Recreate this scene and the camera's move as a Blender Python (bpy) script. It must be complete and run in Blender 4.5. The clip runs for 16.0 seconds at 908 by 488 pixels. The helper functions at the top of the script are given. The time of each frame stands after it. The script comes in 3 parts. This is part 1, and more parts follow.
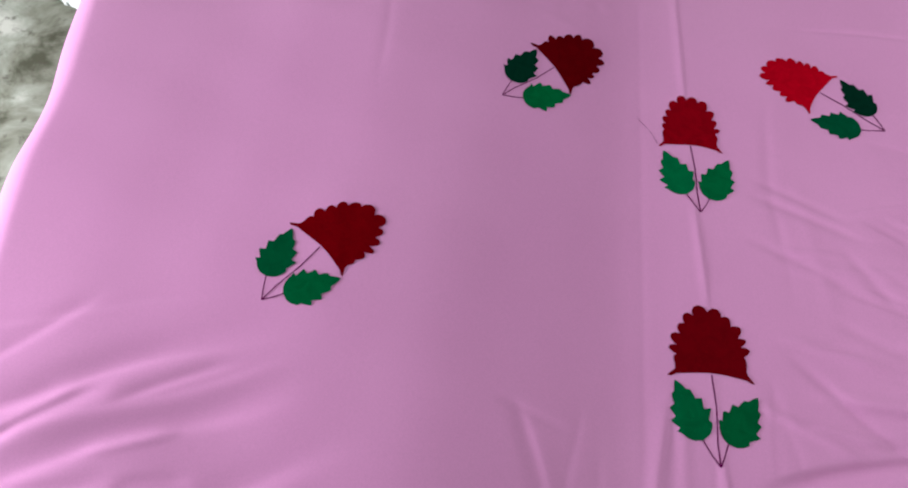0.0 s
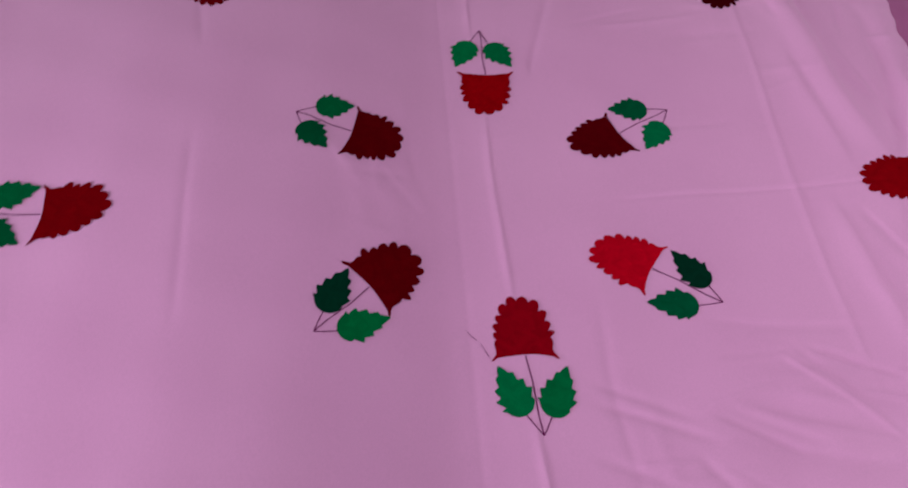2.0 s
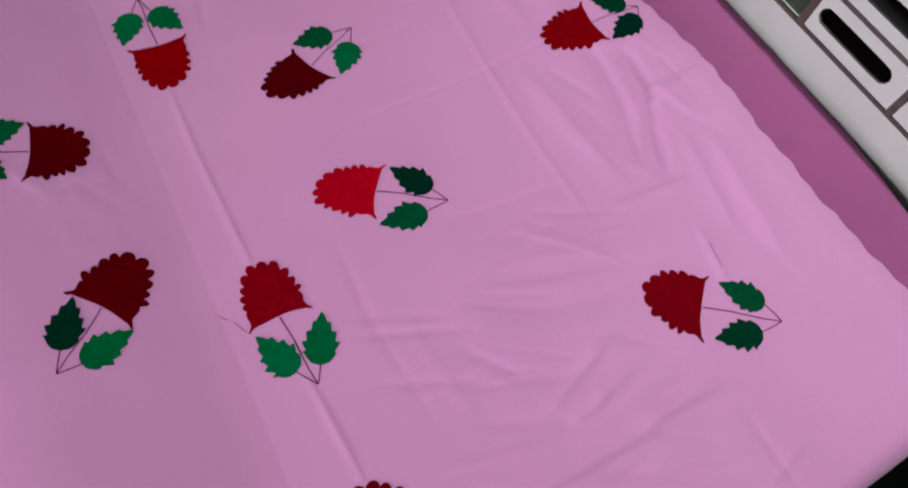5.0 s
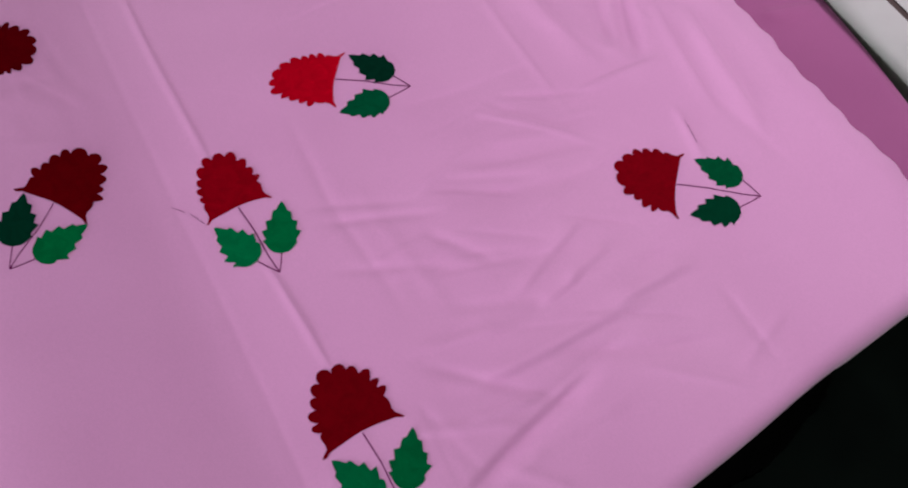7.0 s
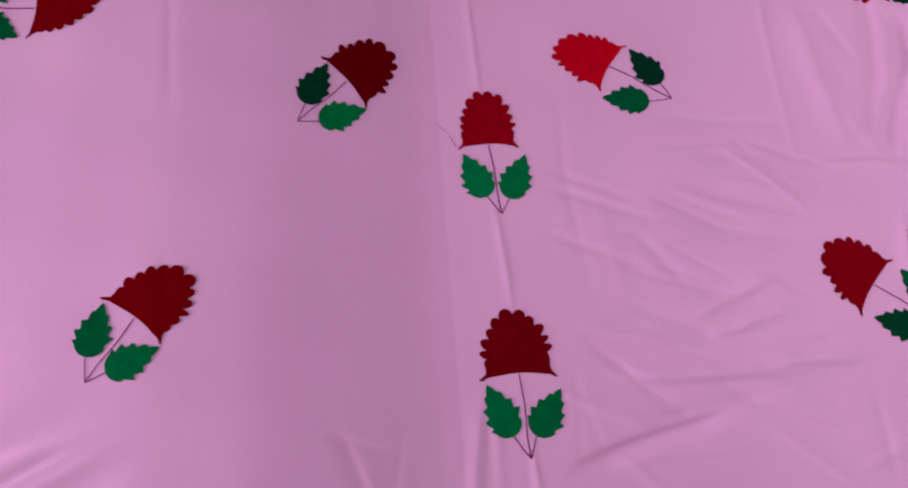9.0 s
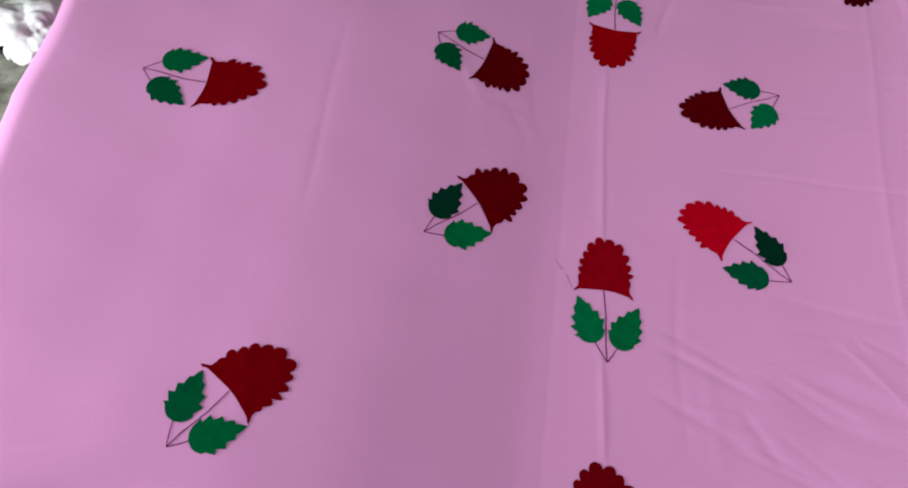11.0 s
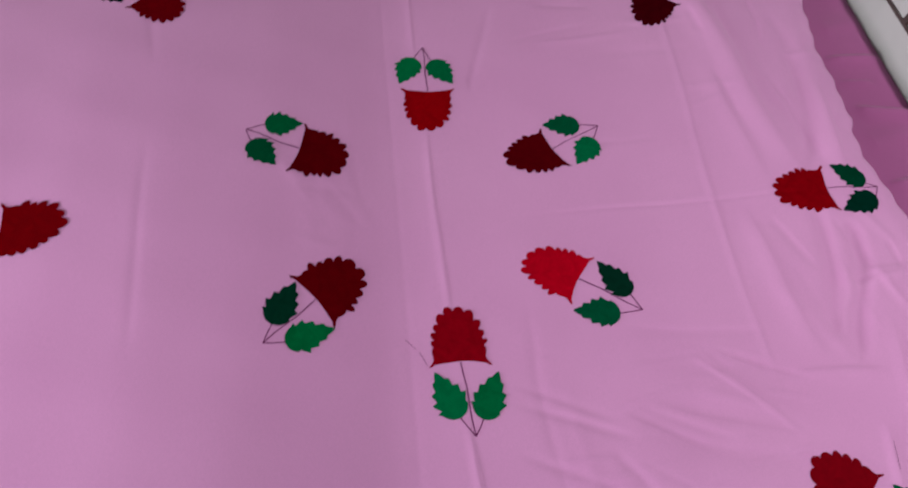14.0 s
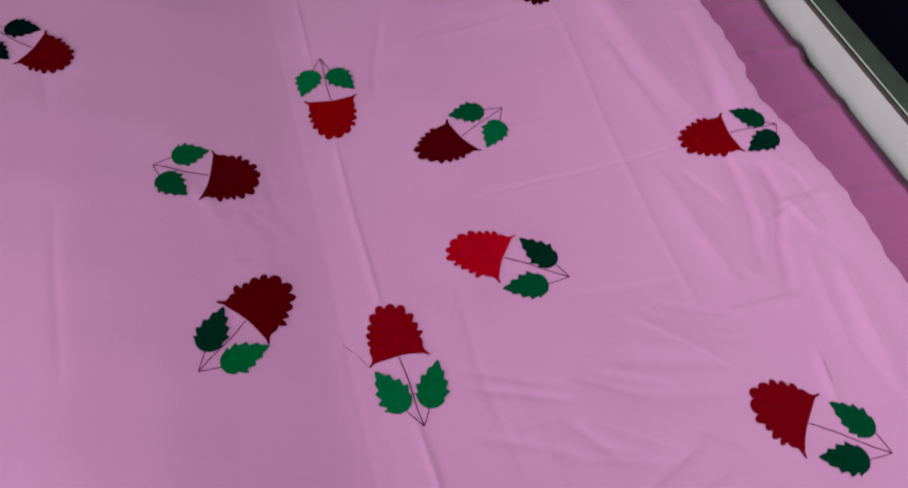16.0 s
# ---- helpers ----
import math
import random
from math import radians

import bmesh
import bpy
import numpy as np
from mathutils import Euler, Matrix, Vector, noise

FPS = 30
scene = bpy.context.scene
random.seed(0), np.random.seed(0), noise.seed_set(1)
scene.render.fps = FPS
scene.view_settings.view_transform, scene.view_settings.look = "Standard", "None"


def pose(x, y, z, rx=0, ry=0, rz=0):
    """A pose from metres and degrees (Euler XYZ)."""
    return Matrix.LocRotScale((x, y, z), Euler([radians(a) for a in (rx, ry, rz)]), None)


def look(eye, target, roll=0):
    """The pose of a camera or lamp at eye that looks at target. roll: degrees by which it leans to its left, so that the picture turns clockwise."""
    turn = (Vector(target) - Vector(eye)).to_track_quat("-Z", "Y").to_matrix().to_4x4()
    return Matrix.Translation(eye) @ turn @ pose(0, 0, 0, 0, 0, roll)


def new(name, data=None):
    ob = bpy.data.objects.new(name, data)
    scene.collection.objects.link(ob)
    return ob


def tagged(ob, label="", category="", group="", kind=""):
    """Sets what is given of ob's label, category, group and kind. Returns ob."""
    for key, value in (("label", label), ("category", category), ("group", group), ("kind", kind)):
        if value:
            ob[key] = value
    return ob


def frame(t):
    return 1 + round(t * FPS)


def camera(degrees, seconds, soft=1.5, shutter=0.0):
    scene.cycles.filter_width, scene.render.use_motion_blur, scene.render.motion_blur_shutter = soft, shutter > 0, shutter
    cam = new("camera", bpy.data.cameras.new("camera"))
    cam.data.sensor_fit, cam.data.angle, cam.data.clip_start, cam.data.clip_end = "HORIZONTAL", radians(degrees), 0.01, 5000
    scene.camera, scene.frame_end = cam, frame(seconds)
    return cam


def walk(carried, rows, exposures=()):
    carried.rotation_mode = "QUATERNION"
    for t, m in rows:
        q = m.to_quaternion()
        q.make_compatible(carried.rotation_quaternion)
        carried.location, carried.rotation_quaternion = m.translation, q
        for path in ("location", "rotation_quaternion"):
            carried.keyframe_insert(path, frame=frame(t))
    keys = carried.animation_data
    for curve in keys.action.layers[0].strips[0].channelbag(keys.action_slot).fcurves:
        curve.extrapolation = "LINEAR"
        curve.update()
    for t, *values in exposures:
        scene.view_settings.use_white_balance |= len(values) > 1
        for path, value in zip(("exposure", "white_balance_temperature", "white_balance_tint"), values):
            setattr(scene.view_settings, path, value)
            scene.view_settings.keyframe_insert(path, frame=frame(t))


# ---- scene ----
cam = camera(62.6, 16.0, soft=2.0, shutter=0.4)
PATH = [
    (0, (-0.214, -0.575, 1.402), (-0.116, 0.316, -0.386), 8.6),
    (0.5, (-0.22, -0.515, 1.408), (-0.109, 0.35, -0.392), 10.1),
    (1, (-0.169, -0.392, 1.419), (0.053, 0.589, -0.31), 11.5),
    (1.5, (-0.106, -0.329, 1.431), (0.223, 0.638, -0.288), 14.3),
    (2, (-0.061, -0.31, 1.44), (0.253, 0.693, -0.262), 9.9),
    (2.5, (-0.047, -0.278, 1.448), (0.44, 0.731, -0.209), 13.6),
    (2.9, (-0.034, -0.251, 1.477), (0.485, 0.852, -0.108), 10.7),
    (3, (-0.037, -0.242, 1.471), (0.512, 0.902, -0.075), 10.3),
    (3.1, (-0.013, -0.257, 1.476), (0.497, 0.941, -0.042), 7.5),
    (3.5, (0.03, -0.274, 1.476), (0.642, 0.818, -0.083), 10.0),
    (4, (0.055, -0.31, 1.489), (0.722, 0.689, -0.11), 10.4),
    (4.3, (0.061, -0.304, 1.475), (0.711, 0.568, -0.203), 11.3),
    (4.5, (0.09, -0.318, 1.493), (0.717, 0.512, -0.216), 9.8),
    (4.7, (0.093, -0.311, 1.51), (0.753, 0.372, -0.25), 14.8),
    (6.8, (0.127, -0.434, 1.447), (0.617, 0.138, -0.406), 8.4),
    (7, (0.112, -0.425, 1.441), (0.683, 0.127, -0.395), 13.3),
    (7.2, (0.097, -0.381, 1.467), (0.532, 0.081, -0.43), 13.6),
    (7.5, (0.088, -0.431, 1.458), (0.309, 0.141, -0.446), 2.7),
    (8, (0.038, -0.4, 1.496), (0.242, 0.188, -0.404), 10.0),
    (8.5, (0.004, -0.373, 1.521), (0.248, 0.044, -0.42), 21.3),
    (9, (-0.043, -0.38, 1.544), (0.23, 0.146, -0.366), 19.6),
    (9.5, (-0.106, -0.384, 1.545), (0.095, 0.188, -0.361), 18.1),
    (9.7, (-0.124, -0.406, 1.543), (0.06, 0.286, -0.324), 16.1),
    (11.8, (-0.177, -0.298, 1.524), (0.068, 0.569, -0.262), 20.8),
    (11.9, (-0.182, -0.288, 1.525), (0.084, 0.578, -0.258), 21.4),
    (12, (-0.16, -0.295, 1.526), (0.085, 0.582, -0.255), 19.3),
    (12.5, (-0.118, -0.277, 1.506), (0.169, 0.605, -0.266), 19.5),
    (13, (-0.076, -0.285, 1.528), (0.206, 0.632, -0.227), 15.8),
    (13.5, (-0.053, -0.3, 1.53), (0.27, 0.61, -0.222), 15.0),
    (14, (-0.032, -0.303, 1.544), (0.368, 0.624, -0.183), 14.8),
    (14.5, (-0.017, -0.3, 1.566), (0.385, 0.711, -0.112), 11.0),
    (15, (0.018, -0.314, 1.565), (0.426, 0.691, -0.115), 8.5),
    (15.5, (0.024, -0.324, 1.566), (0.495, 0.646, -0.119), 9.4),
    (16, (0.022, -0.348, 1.553), (0.522, 0.571, -0.151), 9.8),
]
walk(cam, [(t, look(eye, target, roll)) for t, eye, target, roll in PATH],
     exposures=[(0.0, -0.07), (3.0, -0.14), (4.5, -0.09), (7.0, -0.03), (8.5, 0.0), (9.5, -0.02), (12.0, -0.08), (16.0, -0.12)])

# ---- world and light ----
world = bpy.data.worlds.new("dim_room_air")
scene.world = world
world.use_nodes = True
world.node_tree.nodes["Background"].inputs[0].default_value = (0.75, 0.85, 1.0, 1)
world.node_tree.nodes["Background"].inputs[1].default_value = 0.05
BED_TOP = 0.5
FOOT, HEAD, NEAR, FAR = -0.755, 1.195, -0.567, 1.1      # the mattress's edges
BOARD = 1.215                                          # front of the headboard
WALL_FAR, WALL_HEAD, WALL_FOOT, WALL_NEAR, CEILING = 1.16, 1.40, -1.95, -2.4, 2.75


def area_lamp(name, eye, target, sx, sy, watts, colour):
    data = bpy.data.lights.new(name, "AREA")
    data.shape, data.size, data.size_y, data.energy, data.color = "RECTANGLE", sx, sy, watts, colour
    ob = new(name, data)
    ob.matrix_world = look(eye, target)
    return ob


# added, unseen lights: tube high over the headboard, fill light low at the foot
area_lamp("added_tube_fill", (WALL_HEAD - 0.085, -0.12, 2.10), (0.30, -0.12, 0.5), 1.2, 0.05, 25, (0.93, 1.0, 0.95))
# no known window: low fill added to brighten the foot and rake the folds
area_lamp("added_foot_fill", (WALL_FOOT - 0.05, -0.32, 0.80), (-0.7, -0.1, 0.5), 1.0, 0.6, 68, (0.95, 0.98, 1.0))


# ---- materials ----
def linear(r, g, b, gain=1.0):
    """Base colour from 8-bit values."""
    def one(v):
        v /= 255
        return min(0.95, gain * (v / 12.92 if v <= 0.04045 else ((v + 0.055) / 1.055) ** 2.4))
    return (one(r), one(g), one(b), 1)


class Nodes:
    """A small node builder on one Principled material."""

    def __init__(self, name, rough=0.6, metal=0.0):
        self.mat = bpy.data.materials.new(name)
        self.mat.use_nodes = True
        self.tree = self.mat.node_tree
        self.bsdf = self.tree.nodes["Principled BSDF"]
        self.bsdf.inputs["Roughness"].default_value = rough
        self.bsdf.inputs["Metallic"].default_value = metal
        self.coord = self.tree.nodes.new("ShaderNodeTexCoord").outputs["Object"]

    def noise(self, scale, detail=4.0, rough=0.55, stretch=None, distortion=0.0):
        n = self.tree.nodes.new("ShaderNodeTexNoise")
        n.inputs["Scale"].default_value = scale
        n.inputs["Detail"].default_value = detail
        n.inputs["Roughness"].default_value = rough
        n.inputs["Distortion"].default_value = distortion
        src = self.coord
        if stretch:
            m = self.tree.nodes.new("ShaderNodeMapping")
            m.inputs["Scale"].default_value = stretch
            self.tree.links.new(src, m.inputs["Vector"])
            src = m.outputs["Vector"]
        self.tree.links.new(src, n.inputs["Vector"])
        return n.outputs["Fac"]

    def ramp(self, fac, *stops):
        r = self.tree.nodes.new("ShaderNodeValToRGB")
        while len(r.color_ramp.elements) < len(stops):
            r.color_ramp.elements.new(0.5)
        for e, (at, col) in zip(r.color_ramp.elements, stops):
            e.position, e.color = at, col
        self.tree.links.new(fac, r.inputs["Fac"])
        return r.outputs["Color"]

    def mix(self, fac, a, b, mode="MIX"):
        m = self.tree.nodes.new("ShaderNodeMix")
        m.data_type, m.blend_type = "RGBA", mode
        for sock, v in ((m.inputs[0], fac), (m.inputs[6], a), (m.inputs[7], b)):
            if isinstance(v, (int, float, tuple)):
                sock.default_value = v
            else:
                self.tree.links.new(v, sock)
        return m.outputs[2]

    def colour(self, col):
        if isinstance(col, tuple):
            self.bsdf.inputs["Base Color"].default_value = col
        else:
            self.tree.links.new(col, self.bsdf.inputs["Base Color"])
        return self

    def bump(self, height, strength=0.3, distance=0.001):
        b = self.tree.nodes.new("ShaderNodeBump")
        b.inputs["Strength"].default_value, b.inputs["Distance"].default_value = strength, distance
        self.tree.links.new(height, b.inputs["Height"])
        self.tree.links.new(b.outputs["Normal"], self.bsdf.inputs["Normal"])
        return self


def grey(v):
    return (v, v, v, 1)


def cloth(name, base, deep, sheen=0.25):
    n = Nodes(name, 0.85)
    large = n.noise(3.0, 3)
    fine = n.noise(420.0, 2)
    col = n.ramp(large, (0.3, deep), (0.7, base))
    col = n.mix(0.35, col, n.ramp(fine, (0.3, grey(0.82)), (0.7, grey(1.0))), "MULTIPLY")
    n.colour(col).bump(n.noise(900.0, 2), 0.25, 0.0006)
    n.bsdf.inputs["Sheen Weight"].default_value = sheen
    n.bsdf.inputs["Specular IOR Level"].default_value = 0.2
    return n.mat


PINK = cloth("pink_cotton", (0.705, 0.298, 0.590, 1), (0.67, 0.274, 0.560, 1))
PURPLE = cloth("mauve_cotton", (0.395, 0.094, 0.275, 1), (0.34, 0.078, 0.238, 1))


def fabric_paint(name, rgb):
    n = Nodes(name, 0.55)
    base = linear(rgb[0], rgb[1] if rgb[1] > rgb[0] else 0, rgb[2] * (1.04 if rgb[1] > rgb[0] else 0.80), 0.63 if rgb[1] > rgb[0] else 0.74)
    dark = tuple(c * 0.80 for c in base[:3]) + (1,)
    strokes = n.ramp(n.noise(46.0, 5, 0.65, (1, 1, 1), 1.2), (0.36, dark), (0.60, base))
    thin = tuple(min(0.95, c * 1.4) for c in base[:3]) + (1,)
    col = n.mix(n.ramp(n.noise(120.0, 3, 0.6), (0.60, grey(0.0)), (0.78, grey(0.6))), strokes, thin)
    n.colour(col).bump(n.noise(500.0, 2), 0.3, 0.0005)
    n.bsdf.inputs["Specular IOR Level"].default_value = 0.004
    return n.mat


STEM = fabric_paint("grey_stem_ink", (112, 80, 108))


def plaster():
    n = Nodes("stained_plaster", 0.9)
    big = n.noise(4.0, 5, 0.6, (1, 1, 1.6), 0.6)
    col = n.ramp(big, (0.36, linear(96, 96, 82)), (0.47, linear(124, 129, 116)), (0.57, linear(136, 142, 132)), (0.70, linear(178, 184, 176)))
    streak = n.noise(9.0, 4, 0.6, (1, 1, 0.25))
    col = n.mix(n.ramp(streak, (0.56, grey(0.0)), (0.72, grey(0.75))), col, linear(86, 76, 66))
    spots = n.noise(38.0, 5, 0.7)
    col = n.mix(n.ramp(spots, (0.60, grey(0.0)), (0.72, grey(0.8))), col, linear(60, 62, 54))
    n.colour(col).bump(n.noise(60.0, 6, 0.65), 0.5, 0.004)
    return n.mat


def stone_floor():
    n = Nodes("mottled_stone", 0.45)
    big = n.noise(7.0, 5, 0.6, None, 0.4)
    col = n.ramp(big, (0.36, linear(78, 80, 66)), (0.45, linear(128, 132, 118)), (0.55, linear(158, 164, 152)), (0.66, linear(198, 202, 192)))
    chips = n.noise(30.0, 4, 0.6)
    col = n.mix(n.ramp(chips, (0.57, grey(0.0)), (0.70, grey(0.7))), col, linear(64, 60, 48))
    n.colour(col).bump(n.noise(90.0, 4), 0.25, 0.002)
    return n.mat


def plain(name, rgb, rough=0.6, spread=0.88, scale=14.0, relief=0.15):
    n = Nodes(name, rough)
    a = linear(*rgb)
    b = tuple(c * spread for c in a[:3]) + (1,)
    n.colour(n.ramp(n.noise(scale, 5, 0.6), (0.35, b), (0.65, a))).bump(n.noise(scale * 25, 3), relief, 0.0008)
    return n.mat


def wood(name, rgb, rough=0.5):
    n = Nodes(name, rough)
    a = linear(*rgb)
    b = tuple(c * 0.6 for c in a[:3]) + (1,)
    grain = n.noise(18.0, 5, 0.6, (14, 1, 14))
    n.colour(n.ramp(grain, (0.35, b), (0.65, a))).bump(grain, 0.15, 0.0006)
    return n.mat


PLASTER, STONE = plaster(), stone_floor()
GREY_WALL = plain("dull_grey_plaster", (122, 124, 116), 0.9, 0.8, 3.0, 0.4)
LAMINATE = plain("white_laminate", (206, 210, 206), 0.38, 0.93, 9.0, 0.05)
EDGING = wood("brown_edging", (86, 74, 68))
REDWOOD = wood("red_brown_wood", (122, 62, 36))
SHELF_GREY = plain("dusty_grey_laminate", (196, 212, 198), 0.5, 0.8, 22.0, 0.15)
DARK_GLASS = plain("dark_navy_laminate", (3, 2, 16), 0.75, 0.8, 8.0, 0.05)
# near-black base colour holds the shade inside the headboard
INSIDE_SHADE = plain("cabinet_inside_shade", (10, 8, 8), 0.8, 0.8, 10.0)
BED_WOOD = wood("dark_bed_wood", (52, 36, 30))
MAT_GREEN = cloth("dark_green_mat_weave", (0.0034, 0.0056, 0.0048, 1), (0.0012, 0.0020, 0.0017, 1), 0.0)
DARK_GLASS.node_tree.nodes["Principled BSDF"].inputs["Specular IOR Level"].default_value = 0.04
WHITE_PLASTIC = plain("white_plastic", (232, 232, 230), 0.35, 0.95, 8.0, 0.05)


# ---- mesh helpers ----
def part(name, bm, material, parent=None, label=""):
    me = bpy.data.meshes.new(name)
    bm.normal_update()
    bm.to_mesh(me)
    bm.free()
    me.materials.append(material)
    ob = new(name, me)
    if parent:
        ob.parent = parent
    return tagged(ob, label)


def box(x0, y0, z0, x1, y1, z1, bevel=0.0):
    bm = bmesh.new()
    bmesh.ops.create_cube(bm, size=1.0, matrix=Matrix.Translation(((x0 + x1) / 2, (y0 + y1) / 2, (z0 + z1) / 2)) @ Matrix.Diagonal((x1 - x0, y1 - y0, z1 - z0, 1)))
    if bevel:
        bmesh.ops.bevel(bm, geom=list(bm.edges), offset=bevel, segments=2, profile=0.6, affect="EDGES")
    return bm


def smooth(ob):
    for p in ob.data.polygons:
        p.use_smooth = True
    return ob


def structure(name, bm, material, label):
    return tagged(part(name, bm, material), label, name.split("_")[0], kind="structure")


# ---- room ----
structure("floor", box(WALL_FOOT - 0.2, WALL_NEAR - 0.2, -0.12, WALL_HEAD + 0.2, WALL_FAR + 0.2, 0), STONE, "mottled grey stone floor with dark and pale blotches")
structure("wall_far", box(WALL_FOOT - 0.2, WALL_FAR, 0, WALL_HEAD + 0.2, WALL_FAR + 0.15, CEILING), PLASTER, "stained grey plaster wall beside the bed")
# walls out of view and ceiling are added; their grey limits the bounced light
structure("wall_head", box(WALL_HEAD, WALL_NEAR - 0.2, 0, WALL_HEAD + 0.15, WALL_FAR, CEILING), GREY_WALL, "unseen dull grey plastered wall added behind the headboard")
# unseen foot wall; its opening is added to let the fill lamp through
def wall_with_opening():
    bm = bmesh.new()
    y0, y1 = WALL_NEAR, WALL_FAR
    for a, z0, b, z1 in ((y0, 0, y1, 0.45), (y0, 1.15, y1, CEILING), (y0, 0.45, -0.87, 1.15), (0.23, 0.45, y1, 1.15)):
        bmesh.ops.create_cube(bm, size=1.0, matrix=Matrix.Translation((WALL_FOOT - 0.075, (a + b) / 2, (z0 + z1) / 2)) @ Matrix.Diagonal((0.15, b - a, z1 - z0, 1)))
    return bm


structure("wall_near", box(WALL_FOOT - 0.2, WALL_NEAR - 0.15, 0, WALL_HEAD, WALL_NEAR, CEILING), GREY_WALL, "unseen dull grey plastered wall added on the bed's open side")
structure("wall_foot", wall_with_opening(), GREY_WALL, "unseen dull grey plastered wall, opening added for the foot fill lamp")
structure("ceiling", box(WALL_FOOT - 0.2, WALL_NEAR - 0.2, CEILING, WALL_HEAD + 0.2, WALL_FAR + 0.2, CEILING + 0.12), GREY_WALL, "unseen plain dull plastered ceiling, added to close the room")


# ---- the sheet's surface ----
def bumpline(x, y, x0, y0, x1, y1, height, width, skew=0.0, sway=0.012):
    """A fold that runs from one place to another and fades at both ends; skew makes one flank steeper."""
    dx, dy = x1 - x0, y1 - y0
    length = math.hypot(dx, dy)
    s = ((x - x0) * dx + (y - y0) * dy) / length
    d = ((y - y0) * dx - (x - x0) * dy) / length
    d = d + sway * np.sin(s * 19 + x0 * 40) * min(1.0, length * 3)
    along = np.clip(np.minimum(s + 0.25 * length, 1.25 * length - s) / (0.45 * length), 0, 1)
    along = along * along * (3 - 2 * along)
    w = width * np.where(d * skew > 0, 0.45, 1.0) if skew else width
    return height * along * np.exp(-((d / w) ** 2))


# x0, y0, x1, y1, height, width, steep side
IRON_CREASES = [
    (0.168, -0.56, 0.182, 0.15, 0.0017, 0.0075, -1), (0.182, 0.15, 0.235, 1.08, 0.0013, 0.0075, -1),
    (0.672, -0.03, 0.69, 0.32, 0.0013, 0.0090, -1), (0.692, 0.30, 0.735, 0.74, 0.0012, 0.0090, -1),
    (0.40, 0.296, 0.84, 0.296, -0.0010, 0.0050, 0), (0.40, 0.305, 0.84, 0.305, 0.0005, 0.0120, 0),
    (-0.25, 0.66, -0.31, -0.23, -0.0005, 0.0070, 0), (0.37, 0.757, 0.29, 0.565, -0.0015, 0.0070, 0),
    (0.05, 0.074, 0.30, 0.056, -0.0010, 0.0070, 0), (-0.27, 0.95, -0.25, 0.66, -0.0006, 0.0070, 0),
]
MIDDLE_FOLDS = [
    (0.33, -0.316, 0.56, -0.348, 0.0070, 0.0158, -1), (0.28, -0.247, 0.39, -0.274, 0.0033, 0.0095, -1),
    (0.25, -0.425, 0.44, -0.387, -0.0078, 0.0143, 1), (0.235, -0.337, 0.33, -0.388, 0.0031, 0.0087, -1),
    (0.295, -0.357, 0.37, -0.374, 0.0037, 0.0071, -1), (0.45, -0.246, 0.565, -0.206, 0.0037, 0.0111, -1),
    (0.51, -0.266, 0.58, -0.260, 0.0037, 0.0087, -1), (0.46, -0.280, 0.52, -0.273, 0.0035, 0.0087, -1),
    (0.46, -0.355, 0.62, -0.435, -0.0045, 0.0127, 1), (0.55, -0.331, 0.66, -0.341, 0.0056, 0.0143, -1),
    (0.26, -0.102, 0.378, -0.164, -0.0019, 0.0071, 0), (0.385, -0.118, 0.432, -0.189, -0.0019, 0.0079, 0),
    (0.687, -0.404, 0.683, -0.50, -0.0018, 0.0071, 0), 
    (0.45, -0.059, 0.56, -0.112, -0.0024, 0.0139, 1),
    (0.49, -0.052, 0.66, -0.115, -0.0031, 0.0161, -1), (0.47, -0.1, 0.68, -0.165, -0.0032, 0.0182, 1),
    (0.53, 0, 0.68, -0.02, -0.0017, 0.0107, 0), (0.48, 0.075, 0.67, 0.045, -0.0017, 0.0117, 1),
    (0.45, -0.21, 0.66, -0.27, -0.0022, 0.0203, 0),
]
FOOT_FOLDS = [
    (-0.80, -0.392, -0.46, -0.285, -0.0050, 0.0240, -1), (-0.80, -0.365, -0.62, -0.235, -0.0014, 0.0150, -1),
    (-0.78, -0.480, -0.42, -0.360, -0.0050, 0.0280, -1), (-0.78, -0.268, -0.50, -0.225, -0.0010, 0.0120, -1),
    (-0.70, -0.415, -0.40, -0.320, 0.0020, 0.0180, 1), (-0.72, -0.57, -0.34, -0.43, -0.0031, 0.0260, -1),
    (-0.098, -0.336, -0.025, -0.370, -0.0014, 0.0080, 1), (-0.08, -0.35, -0.050, -0.46, -0.0018, 0.0120, 1),
    (0.070, -0.56, 0.105, -0.33, 0.0026, 0.0120, -1), (0.120, -0.45, 0.126, -0.32, 0.0016, 0.0090, 0),
    (0.300, 0.10, 0.292, -0.16, -0.0009, 0.0080, 0), (0.335, -0.02, 0.342, -0.2, 0.0008, 0.0110, 0),
]
